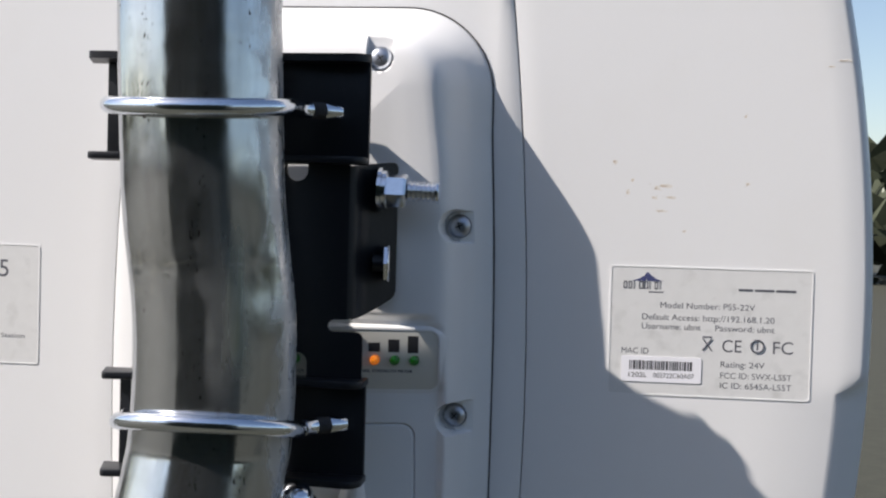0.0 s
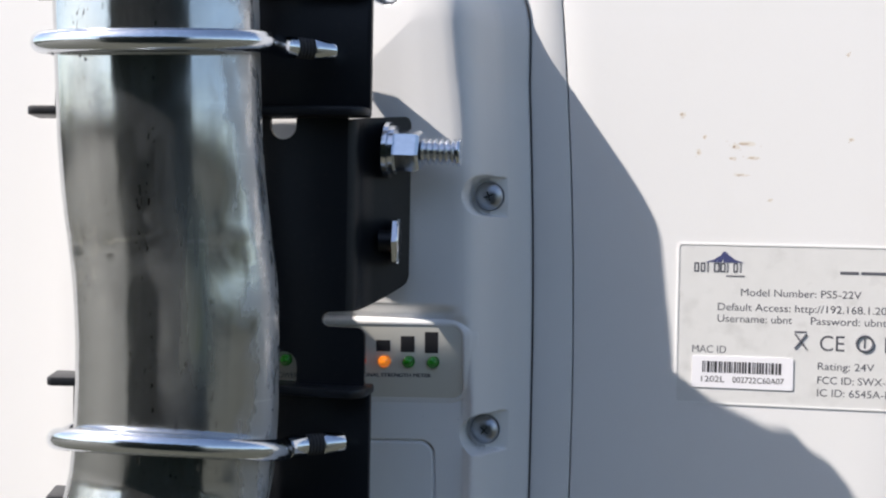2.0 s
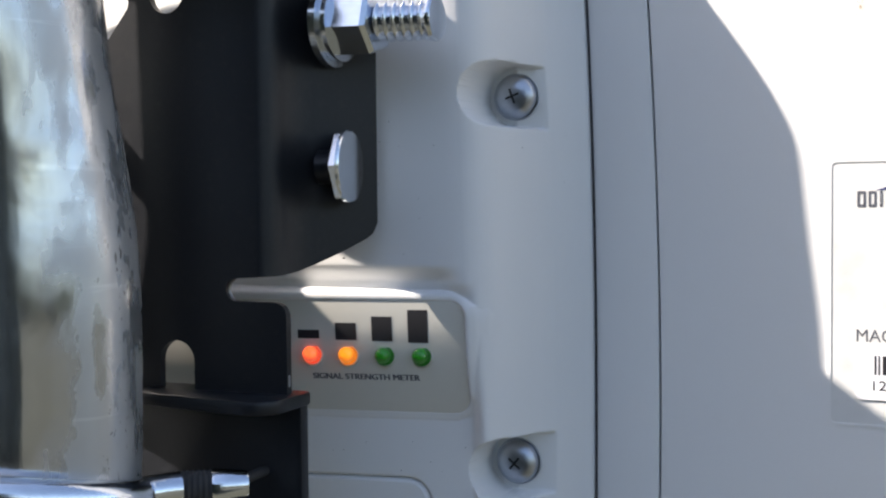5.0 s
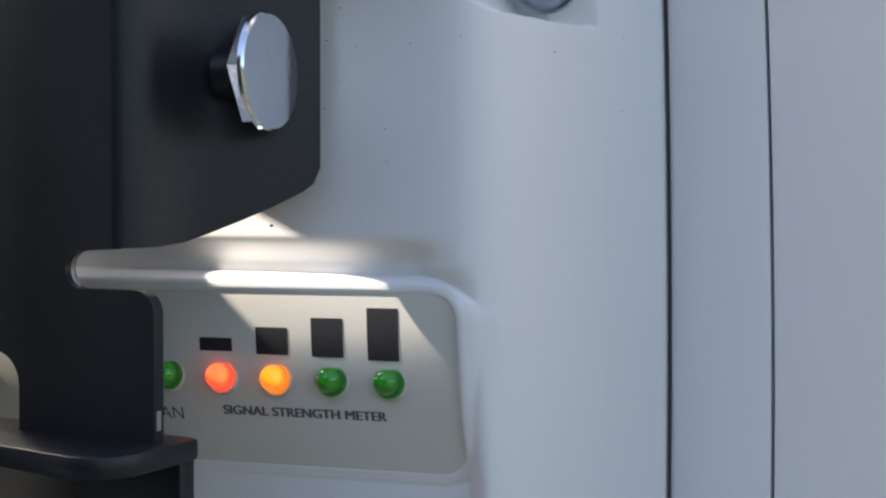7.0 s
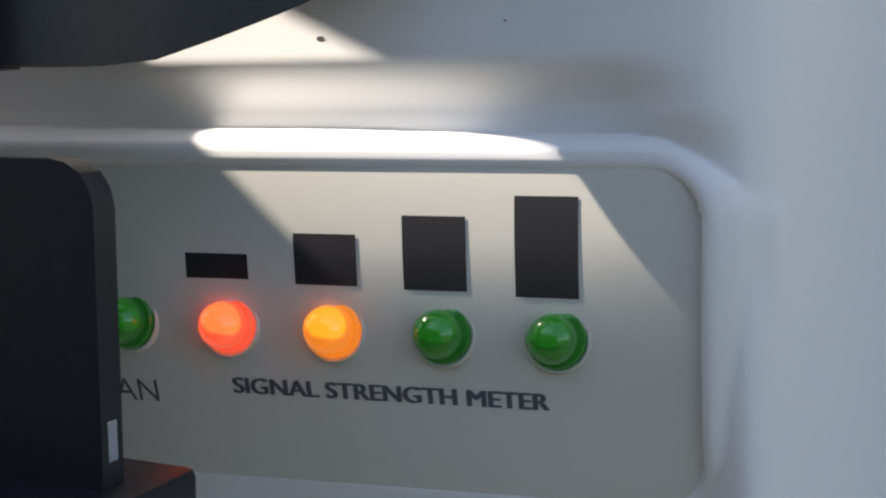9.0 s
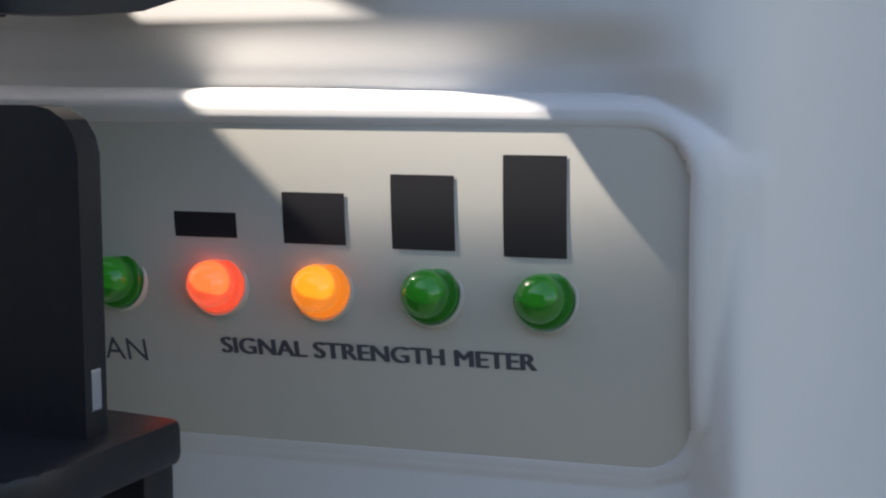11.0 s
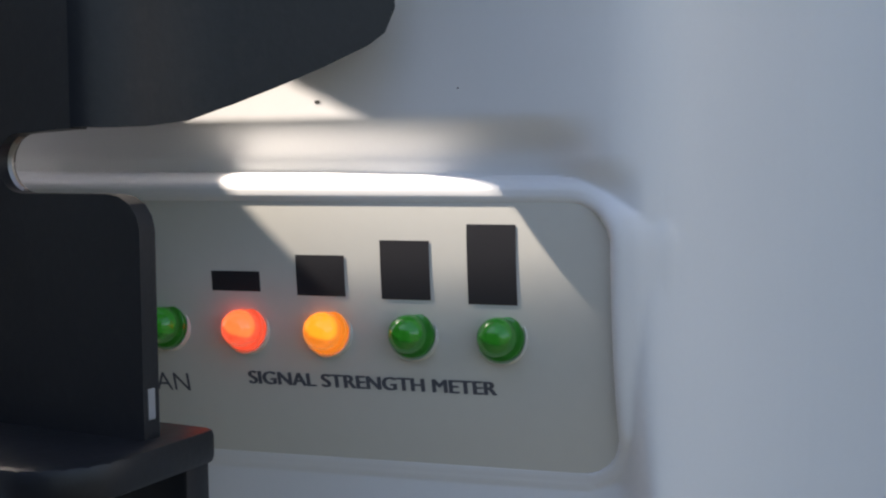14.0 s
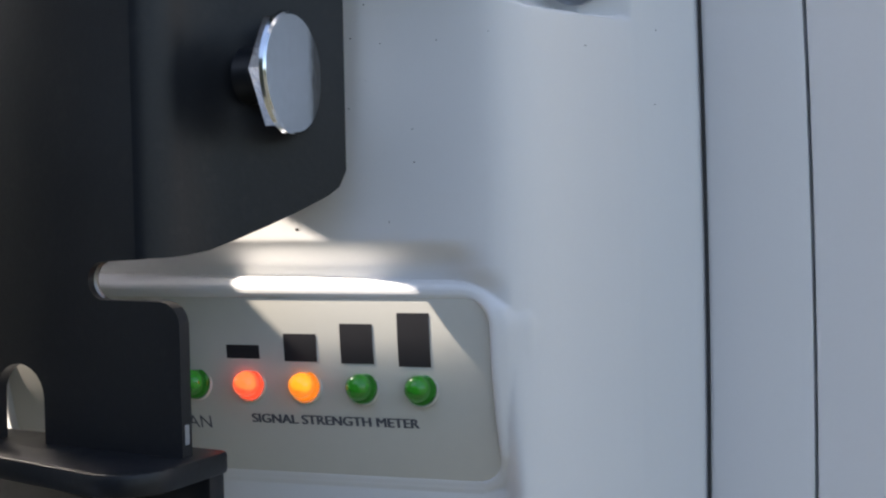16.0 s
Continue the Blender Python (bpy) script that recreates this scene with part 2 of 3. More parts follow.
def hull(X, Z):
    """How far inside the housing's outline a point lies."""
    x = np.abs(X - CX)
    half = seam_one(np.minimum(Z, 75)) - CX
    top, low, r = 119.6, -95.0, 30.0
    dx, dz = half - x, np.minimum(top - Z, Z - low)
    corner = (dx < r) & (dz < r)
    return np.where(corner, r - np.hypot(r - np.minimum(dx, r), r - np.minimum(dz, r)), np.minimum(dx, dz))


SHOULDER = ((-2, 29), (-0.4, 28), (0, 25.0), (0.6, 24.3), (2, 23.2), (4, 21.3), (6.5, 18.3), (9, 12.8), (11.5, 7.2), (13.5, 4.3), (15.5, 2.9), (18, 2.2), (21, 1.8), (25, 1.4), (31, 1.0), (40, 0.3), (50, -0.4), (66, -1.0))
WX0, WX1, WZ0, WZ1 = -40.0, 16.5, -9.8, 8.9       # the signal window


def box_distance(X, Z, x0, z0, x1, z1, r):
    dx, dz = np.abs(X - (x0 + x1) / 2) - (x1 - x0) / 2 + r, np.abs(Z - (z0 + z1) / 2) - (z1 - z0) / 2 + r
    return np.hypot(np.maximum(dx, 0), np.maximum(dz, 0)) + np.minimum(np.maximum(dx, dz), 0) - r


def window_plane(X, Z):
    z = np.minimum(Z, 10.5)
    return 0.7 - 0.15 * z + 0.009 * z * z + 0.19 * X


def housing_height(X, Z):
    d = hull(X, Z)
    # the shoulder widens towards the upper corners
    d = d * (1 - 0.23 * smooth((Z - 55) / 55) * smooth((np.abs(X - CX) - 20) / 26))
    a, b = zip(*SHOULDER)
    y = np.interp(d, a, b)
    # eased shoulder
    y = (np.interp(d - 0.7, a, b) + y + np.interp(d + 0.7, a, b)) / 3 * smooth(d / 3) + y * (1 - smooth(d / 3))
    # lower half of the face lies further back, below the window
    P = window_plane(X, np.maximum(Z, -11))
    back = smooth((12.6 - Z) / 3) * smooth((20.5 - X) / 4)
    y = y + (np.maximum(y, P + 0.1) - y) * back
    w = box_distance(X, Z, WX0, WZ0, WX1, WZ1, 2.6)
    # hollow above the window, then the rounded bead along its upper edge and the broad bevel at its side
    across = smooth((17.5 - X) / 6) * smooth((X + 46) / 6)
    y = y + 1.5 * smooth((15.5 - Z) / 3.2) * smooth((Z - 9) / 1.5) * across
    side = smooth((X - WX1 + 2.6 - (Z - WZ1 + 2.6)) / 5 + 0.5)
    bead = np.interp(w, (0.2, 0.45, 0.8, 1.3, 1.7, 1.95, 2.15, 2.35, 2.6), (0.2, -0.05, -0.18, -0.18, 0.0, 0.35, 1.0, 2.2, 8))
    bevel = np.interp(w, (0.2, 0.45, 0.8, 1.3, 2.2, 4.0, 5.2, 6.0), (0.3, -0.5, -0.95, -0.9, -0.5, 1.0, 3.0, 8))
    off = bead * (1 - side) + bevel * side
    foot = smooth((-Z - 6.5) / 3)
    off = off * (1 - foot) + np.interp(w, (0.2, 0.5, 1.5, 2.5), (0.25, -0.1, -0.1, 8)) * foot
    y = np.where((w > 0.2) & (w < 6), np.minimum(y, P + off), y)
    # the window itself
    y = np.where(w < 0.3, P + 0.5, y)
    # screw pockets, open to the side, with a floor that falls away outwards
    for px, pz, floor, side in ((21.7, 44.3, 16.4, 1), (21.7, -20.0, 16.4, 1), (2 * CX - 21.7, 44.3, 16.4, -1), (2 * CX - 21.7, -20.0, 16.4, -1)):
        along = (X - px) * side
        q = np.hypot(np.minimum(along, 0), Z - pz + 0.06 * np.maximum(along, 0))
        bed = floor + 0.5 * np.clip(along, 0, 20)
        y = np.where(q < 5.6, np.maximum(y, y + (bed - y) * smooth((5.6 - q) / 0.45)), y)
    for px, pz, floor in ((-4.9, 99.0, 5.4), (2 * CX + 4.9, 99.0, 5.4)):
        q = np.hypot(np.minimum(Z - pz, 0), X - px)
        bed = floor + 0 * Z
        y = np.where((q < 4.6), np.maximum(y, y + (bed - y) * smooth((4.6 - q) / 0.4)), y)
    # cable cover joint low on the face
    g = box_distance(X, Z, -66, -80, 9.0 - (Z + 20) * 0.03, -22.0, 4.0)
    y = y + 1.0 * np.exp(-(g / 0.25) ** 2)
    return y


xs = np.concatenate([np.arange(CX - 64, -44, 1.2), np.arange(-44, 35, 0.25)])
zs = np.concatenate([np.arange(-97, -30, 1.0), np.arange(-30, 8, 0.25), np.arange(8, 15, 0.125), np.arange(15, 50, 0.25), np.arange(50, 122, 0.5)])
grid_part("housing", xs, zs, housing_height, PLASTIC, ant, keep=lambda X, Z: hull(X, Z) > -1.6)

# shell behind it: joints run the whole height
PROFILE_S = ((0.0, 21.5), (3, 21.7), (7, 22.1), (9, 22.8))


def shell(side):
    bm = bmesh.new()
    rings = []
    for z in np.arange(-168, 199, 3.0):
        s1, s2, e = float(seam_one(min(z, 75))), float(seam_two(z)), float(rim(z))
        notch = float(smooth(np.array((-4 - z) / 5.0))) * 7.5
        pts = [(CX, 25.0), (s1 - 8, 25.0), (s1 + 0.4, 25.0), (s1 + 1.2, 24.9), (s1 + 5, 25.1), (s2 - 0.7, 25.5), (s2 - 0.22, 25.7), (s2 - 0.18, 27.5), (s2 + 0.18, 27.5), (s2 + 0.22, 25.8),
               (s2 + 0.8, 25.7), (s2 + 8, 25.75), (s2 + 22, 25.8), (e - 40, 25.8), (e - 14, 25.8), (e - 6.0 - notch, 25.9), (e - 4.4 - notch, 26.3), (e - 3.0 - notch * 0.8, 28.0), (e - 1.0, 33.5), (e, 40), (e, 60)]
        rings.append([(CX + side * (x - CX), y, z) for x, y in pts])
    return loft(bm, rings, close=False)


part("rear_shell", shell(1), PLASTIC, ant, smooth=50)
part("rear_shell", shell(-1), PLASTIC, ant, smooth=50)
bm = prism([(CX + (s * float(rim(z)) - s * CX) * 1.0, z) for s, zz in ((1, np.arange(-168, 199, 6.0)), (-1, np.arange(198, -169, -6.0))) for z in zz], "y", 58, 66)
part("front_cover", bm, PLASTIC, ant, smooth=30)
# dark tube round the housing for the shade in its open joint
out = []
for z in np.arange(-60, 90, 4.0):
    out.append((float(seam_one(min(z, 75))) + 0.15, 24.75, z))
s1 = float(seam_one(75.0)) + 0.15
for k in range(1, 13):
    a = radians(90 * k / 12)
    out.append((s1 - 30 + 30 * math.cos(a), 24.75, 89.7 + 30 * math.sin(a)))
for k in range(1, 10):
    out.append((s1 - 30 - k * 7, 24.75, 119.7))
part("joint_line", tube(out, 0.2, 8), DARK_MATTE, ant, "thin dark joint round the housing")


def text(name, body, size, x, y, z, material, parent, align="LEFT", tilt=0.0, bold=0.0, sx=1.0):
    c = bpy.data.curves.new(name, "FONT")
    c.body, c.size, c.align_x, c.offset = body, size, align, 0.0
    ob = bpy.data.objects.new(name, c)
    scene.collection.objects.link(ob)
    bpy.context.view_layer.update()
    me = bpy.data.meshes.new_from_object(ob.evaluated_get(bpy.context.evaluated_depsgraph_get()))
    bpy.data.objects.remove(ob)
    bpy.data.curves.remove(c)
    me.transform(Matrix.Scale(MM, 4) @ Matrix.Translation((x, y, z)) @ Matrix.Rotation(radians(90 + tilt), 4, "X") @ Matrix.Diagonal((sx, 1, 1, 1)))
    me.name = name
    return link(name, me, material, parent, smooth=0)


def bar(name, x0, z0, x1, z1, y, material, parent, thick=0.12, r=0.0, label="", slope=None):
    o = rounded(x0, z0, x1, z1, r, 4) if r else [(x1, z0), (x1, z1), (x0, z1), (x0, z0)]
    bm = prism(o, "y", 0, thick)
    for v in bm.verts:
        v.co.y += y if slope is None else float(slope(v.co.x, v.co.z))
    return part(name, bm, material, parent, label, smooth=0)


# the signal window
grid_part("signal_window", np.arange(WX0 - 0.6, WX1 + 0.8, 0.2), np.arange(WZ0 - 0.6, WZ1 + 0.8, 0.2), window_plane, STICKER, ant,
          keep=lambda X, Z: box_distance(X, Z, WX0, WZ0, WX1, WZ1, 2.6) < 0.6, label="pale grey printed film behind the lamps")
ink = lambda x, z: window_plane(x, z) - 0.03
for x0, x1, z0, z1 in ((-12.4, -8.55, 2.6, 4.1), (-5.7, -2.0, 2.4, 5.4), (0.7, 4.3, 2.3, 6.55), (7.0, 10.45, 2.1, 7.75)):
    grid_part("level_bar", np.linspace(x0, x1, 5), np.linspace(z0, z1, 13), ink, BLACK_INK, ant)


def window_text(body, x, z, width, size, bold):
    """Lettering laid on the sloping film, so many millimetres wide."""
    ob = text("lettering", body, size, 0, 0, 0, INK, ant, bold=bold)
    v = np.array([q.co for q in ob.data.vertices]) / MM
    k = width / np.ptp(v[:, 0])
    for q in ob.data.vertices:
        a, c = x + (q.co.x / MM - v[:, 0].min()) * k, z + q.co.z / MM
        q.co = Vector((a, float(window_plane(a, c)) - 0.03 - 0.1 * bold, c)) * MM


for shift in (0.0, 0.08, 0.16):
    window_text("SIGNAL STRENGTH METER", -10.35 + shift, -4.55 + shift * 0.2, 18.8, 1.45, shift)
window_text("LAN", -19.0, -5.4, 3.7, 2.05, 0.0)
window_text("POWER", -32.3, -5.2, 6.0, 2.05, 0.0)
LED = Vector((0.06, -1, 0.10)).normalized()
for k, material in enumerate((GREEN, GREEN, RED, AMBER, GREEN, GREEN)):
    x = -10.1 + 6.4 * (k - 2) - (6.4 if k == 0 else 0)
    m = frame_of((x, float(window_plane(x, -0.2)), -0.2), LED)
    part("lamp_collar", lathe([(2.0, -0.6), (2.0, -0.1), (1.92, 0.0), (1.8, -0.08), (1.78, -0.6)], m, 28), STICKER, ant)
    lamp_ = part("signal_lamp", lathe([(1.74, -0.6), (1.74, 0.12), (1.66, 0.24), (1.42, 0.3), (1.38, 0.9), (1.3, 1.25), (1.1, 1.6), (0.8, 1.85), (0.45, 1.98), (0.02, 2.02)], m, 32), material, ant,
                 ("glowing red indicator lamp", "glowing amber indicator lamp")[k - 2] if k in (2, 3) else "green indicator lamp", smooth=38)
    core = (RED_CORE, AMBER_CORE)[k - 2] if k in (2, 3) else GREEN_CORE
    part("light_chip", lathe([(0.62, -0.4), (0.62, 0.5), (0.45, 0.95), (0.02, 1.15)], m @ pose(-0.3, 0.25, 0.2), 14), core, lamp_, "bright light chip" if k in (2, 3) else "")


def screw(parent, x, y, z, way, turn):
    m = frame_of((x, y, z), way) @ pose(0, 0, 0, 0, 0, turn)
    s = part("screw", lathe([(3.75, 0), (3.75, 0.9), (3.4, 1.7), (2.4, 2.3), (1.0, 2.5), (0.02, 2.5)], m, 32), ZINC_DULL, parent, "zinc cross-head screw")
    # dark bars on the head stand in for the shade in its cross slots
    for a in (0, 90):
        bm = prism(rounded(-1.35, -0.19, 1.35, 0.19, 0.12, 3), "z", 2.0, 2.54)
        bmesh.ops.transform(bm, matrix=m @ pose(0, 0, 0, 0, 0, a), verts=bm.verts)
        part("slot", bm, DARK_MATTE, s)
    bmw = lathe([(4.1, -0.4), (4.1, 0.25), (3.2, 0.25), (3.2, -0.4)], m, 32)
    part("washer", bmw, ZINC_DULL, s)


for x, z, t in ((21.7, 44.3, 20), (21.7, -20.0, 50), (2 * CX - 21.7, 44.3, 0), (2 * CX - 21.7, -20.0, 10)):
    screw(ant, x, 16.2, z, (0, -1, 0), t)
for x, t in ((-4.9, 35), (2 * CX + 4.9, 0)):
    screw(ant, x, 5.2, 99.0, (0, -1, 0), t)

# ---------------------------------------------------------------- rating labels
def ring(outer, inner, y0, y1):
    bm = bmesh.new()
    n = len(outer)
    a, b = [bm.verts.new((u, y0, v)) for u, v in outer], [bm.verts.new((u, y0, v)) for u, v in inner]
    c, d = [bm.verts.new((u, y1, v)) for u, v in outer], [bm.verts.new((u, y1, v)) for u, v in inner]
    for i in range(n):
        j = (i + 1) % n
        bm.faces.new((a[i], a[j], b[j], b[i]))
        bm.faces.new((a[i], c[i], c[j], a[j]))
        bm.faces.new((b[i], b[j], d[j], d[i]))
    return bm


def fitted(body, x0, x1, z, size, material, parent, y, bold=0.01):
    """A line of lettering from x0 to x1."""
    ob = text("lettering", body, size, 0, y, z, material, parent, bold=bold)
    v = [q.co.x for q in ob.data.vertices]
    k = (x1 - x0) * MM / (max(v) - min(v))
    lo = min(v)
    for q in ob.data.vertices:
        q.co.x = x0 * MM + (q.co.x - lo) * k
    return ob


LY = 25.7
TY = LY - 0.03
lab = thing("rating_label", "printed off-white rating label in a shallow recess of the shell", "label")
bar("film", 73.6, -11.3, 140.3, 32.0, LY, PAPER, lab, 0.25, 0.8)
part("recess_edge", ring(rounded(73.1, -11.8, 140.8, 32.5, 1.2, 4), rounded(73.6, -11.3, 140.3, 32.0, 0.8, 4), LY - 0.1, LY + 0.3), PLASTIC, lab, smooth=30)
for body, x0, x1, z, size in (("Model Number: PS5-22V", 90.3, 121.8, 18.3, 2.9), ("Default Access: http://192.168.1.20", 84.2, 128.4, 14.2, 2.9), ("Username: ubnt", 84.2, 104.0, 11.0, 2.9), ("Password: ubnt", 108.9, 128.5, 11.0, 2.9),
                              ("MAC ID", 77.6, 86.7, 2.4, 2.9), ("Rating: 24V", 111.0, 125.6, -1.2, 2.9), ("FCC ID: SWX-LS5T", 111.0, 134.6, -5.0, 2.9), ("IC ID: 6545A-LS5T", 111.0, 134.6, -8.4, 2.9),
                              ("CE", 111.4, 117.8, 4.0, 6.0), ("FC", 128.2, 134.8, 4.0, 6.0)):
    fitted(body, x0, x1, z, size, INK, lab, TY, 0.012 if size < 4 else 0.05)
# web line, as plain bars
for x0, x1 in ((116.2, 121.0), (121.6, 128.0), (128.6, 135.2)):
    bar("web_line", x0, 24.8, x1, 25.6, TY - 0.02, INK, lab, 0.03)
# the maker's mark as plain shapes
for k, w in enumerate((1.3, 1.2, 0.4, 1.6, 1.4, 0.4, 1.2, 0.4)):
    x0 = 77.6 + 1.75 * k
    part("mark_stroke", ring(rounded(x0, 24.6, x0 + w, 27.2, 0.15, 2), rounded(x0 + w * 0.28, 25.0, x0 + w * 0.72, 26.8, 0.05, 2), TY - 0.03, TY + 0.02), INK, lab, smooth=0)
for dx, h, lean in ((-4.4, 0.9, 1.4), (-2.8, 1.7, 1.2), (-1.2, 2.6, 0.9), (0.6, 2.9, -0.3), (2.0, 2.5, -1.0), (3.4, 1.8, -1.3), (4.8, 0.9, -1.5)):
    part("mark_ray", prism([(85.6 + dx - 0.75, 27.3), (85.6 + dx + 0.55, 27.3), (85.6 + dx * 0.75 + lean + 0.35, 27.4 + h), (85.6 + dx * 0.75 + lean - 0.55, 27.3 + h)], "y", TY - 0.03 - 0.004 * dx, TY + 0.05), BLUE_INK, lab, smooth=0)
bar("mark_line", 86.2, 23.4, 91.2, 23.8, TY - 0.02, INK, lab, 0.03)
part("power_ring", tube([(123.0 + 2.1 * math.cos(a), TY, 6.3 + 2.1 * math.sin(a)) for a in np.linspace(0, 2 * math.pi, 25)], 0.3, 6), INK, lab)
bar("ring_stroke", 122.75, 5.0, 123.25, 7.6, TY - 0.03, INK, lab, 0.04)
for s in (-1, 1):
    part("bin_stroke", tube([(106.3 - 1.5 * s, TY, 4.4), (106.3 + 1.5 * s, TY, 8.4)], 0.25, 6), INK, lab)
bar("bin_lid", 104.7, 8.6, 107.9, 9.1, TY - 0.02, INK, lab, 0.03)
stk = thing("barcode_sticker", "small white barcode sticker on the rating label", "sticker")
bar("paper", 77.6, -7.2, 104.6, 1.6, LY - 0.2, BARCODE, stk, 0.17, 0.6)
rng = random.Random(4)
x = 80.4
while x < 101.2:
    w = rng.choice((0.25, 0.3, 0.5, 0.7))
    bar("code_line", x, -3.0, min(x + w, 101.8), 0.1, LY - 0.24, BLACK_INK, stk, 0.03)
    x += w + rng.choice((0.22, 0.3, 0.42))
fitted("1202L", 80.2, 86.4, -5.6, 2.3, BLACK_INK, stk, LY - 0.23)
fitted("002722C60A07", 88.6, 102.2, -5.6, 2.3, BLACK_INK, stk, LY - 0.23)

left = thing("model_label", "grey printed model label in a shallow recess of the shell", "label")
bar("film", -199, -9.7, -132.6, 32.9, LY, PAPER, left, 0.25, 0.8)
part("recess_edge", ring(rounded(-199.5, -10.2, -132.1, 33.4, 1.2, 4), rounded(-199, -9.7, -132.6, 32.9, 0.8, 4), LY - 0.1, LY + 0.3), PLASTIC, left, smooth=30)
text("lettering", "5", 9, -148.0, TY, 21.5, INK, left, bold=0.1)
fitted("Station", -146.5, -137.5, -0.8, 2.4, INK, left, TY)

# brown stains on the shell
spots = thing("dirt_specks", "brown rusty specks and runs on the white shell", "stain", kind="stuff")
bm = bmesh.new()
rng = random.Random(9)
halo = bmesh.new()


def blot(bm, x, z, w, h, y, n=14):
    o = [(x + w * (0.5 + 0.7 * rng.random()) * 0.5 * math.cos(2 * math.pi * k / n), z + h * (0.5 + 0.7 * rng.random()) * 0.5 * math.sin(2 * math.pi * k / n)) for k in range(n)]
    prism(o, "y", y, 25.9, bm=bm)


for x, z, w, h in ((73.3, 67.8, 1.1, 0.7), (79.5, 61.7, 0.6, 0.6), (87.5, 59.0, 1.3, 0.8), (90.0, 59.8, 3.4, 0.5), (118, 61.1, 0.6, 0.6), (116.7, 83.8, 0.4, 0.5), (78.0, 57.3, 0.5, 0.9), (86.8, 55.8, 1.0, 0.35), (92.1, 56.0, 2.2, 0.3), (89.0, 51.3, 2.4, 0.25), (97.3, 44.5, 0.5, 0.4), (148, 103, 3.0, 0.3), (144, 101, 1.2, 0.3)):
    blot(bm, x, z, w * 0.95, h * 1.1, 25.765)
    for k in range(3):
        blot(bm, x + rng.uniform(-1.4, 1.4) * w, z + rng.uniform(-1.5, 1.5) * h, 0.3, 0.25, 25.768)
    blot(halo, x + 0.3 * w, z, w * 1.7 + 0.5, h * 1.8 + 0.4, 25.785)
part("halo", halo, TAN, spots, smooth=0)
part("speck", bm, RUST, spots, smooth=0)
bm = bmesh.new()
for k in range(24):
    x, z = rng.uniform(-4, 30), rng.uniform(15.5, 40)
    if k < 8:
        x, z = rng.uniform(-8, 16), rng.uniform(-21, -12.5)
    if k == 23:
        x, z = -4.6, 16.5
    y = float(housing_height(np.array(x), np.array(z)))
    r = rng.uniform(0.04, 0.08) if k < 23 else 0.16
    o = [(x + r * rng.uniform(0.6, 1.5) * math.cos(2 * math.pi * j / 7) * 1.4, z + r * rng.uniform(0.5, 1.2) * math.sin(2 * math.pi * j / 7)) for j in range(7)]
    prism(o, "y", y - 0.012, y + 0.2, bm=bm)
part("fleck", bm, DARK_MATTE, spots, "tiny dark flecks", smooth=0)

# ---------------------------------------------------------------- tilt bracket
br = thing("mounting_bracket", "black powder-coated steel mounting bracket between antenna and pole", "bracket")
A, B = Vector((-6.4, -12.0, 0)), Vector((2.9, -1.2, 0))
FL = (B - A).normalized()
FN = Vector((FL.y, -FL.x, 0)).normalized()          # away from the flange, to the viewer


def plate():
    """The flat web with two oblong holes and the slot that parts its foot from its flange."""
    bm = bmesh.new()
    o = [(-62, -4.3), (-28.8, -4.3), (-28.8, 0.2)]
    o += [(-25.4 + 3.4 * math.cos(radians(a)), 0.2 + 3.4 * math.sin(radians(a))) for a in range(165, 0, -15)]
    o += [(-22.0, 0.2), (-22.0, -4.3), (-4.5, -4.3), (-4.5, 8.2), (-4.7, 9.0), (-5.2, 9.7), (-6.0, 10.15), (-6.9, 10.3), (-13.8, 10.3)]
    o += [(-13.8 - 1.85 * math.sin(radians(a)), 12.15 - 1.85 * math.cos(radians(a))) for a in range(15, 180, 15)]
    o += [(-13.8, 14.0), (-9.6, 14.2), (-9.6, 62.6), (-23.0, 62.6), (-23.0, 60.6)]
    o += [(-26.4 + 3.4 * math.cos(radians(a)), 60.6 + 3.4 * math.sin(radians(a))) for a in range(-15, -180, -15)]
    # unseen left edge behind the pole, cut to shape the sun on the window
    o += [(-29.8, 60.6), (-29.8, 62.6), (-36.2, 62.6), (-36.2, 72), (-61, 69.6), (-35, 60.6), (-34.0, 59.8), (-34.2, 58.6), (-38, 54.0), (-51, 42.0), (-62, 41.5)]
    vs = [bm.verts.new((u, -19.0, v)) for u, v in o]
    edges = [bm.edges.new((vs[i], vs[(i + 1) % len(vs)])) for i in range(len(vs))]
    bmesh.ops.triangle_fill(bm, edges=edges, use_beauty=True, use_dissolve=False)
    r = bmesh.ops.extrude_face_region(bm, geom=list(bm.faces))
    bmesh.ops.translate(bm, vec=(0, 1.4, 0), verts=[e for e in r["geom"] if isinstance(e, bmesh.types.BMVert)])
    return bm


part("web", plate(), PAINT, br, smooth=25)


def strip(points, zlow, ztop, thick):
    """Bent sheet: plan points, with its lower and upper edge as functions of the point's number."""
    bm = bmesh.new()
    rings = []
    pts = [Vector((*p, 0)) for p in points]
    for i, p in enumerate(pts):
        d = (pts[min(i + 1, len(pts) - 1)] - pts[max(i - 1, 0)]).normalized()
        nrm = Vector((-d.y, d.x, 0)) * thick
        lo, hi = zlow[i], ztop[i]
        rings.append([(p.x, p.y, lo), (p.x, p.y, hi), (p.x + nrm.x, p.y + nrm.y, hi), (p.x + nrm.x, p.y + nrm.y, lo)])
    loft(bm, rings)
    return bm


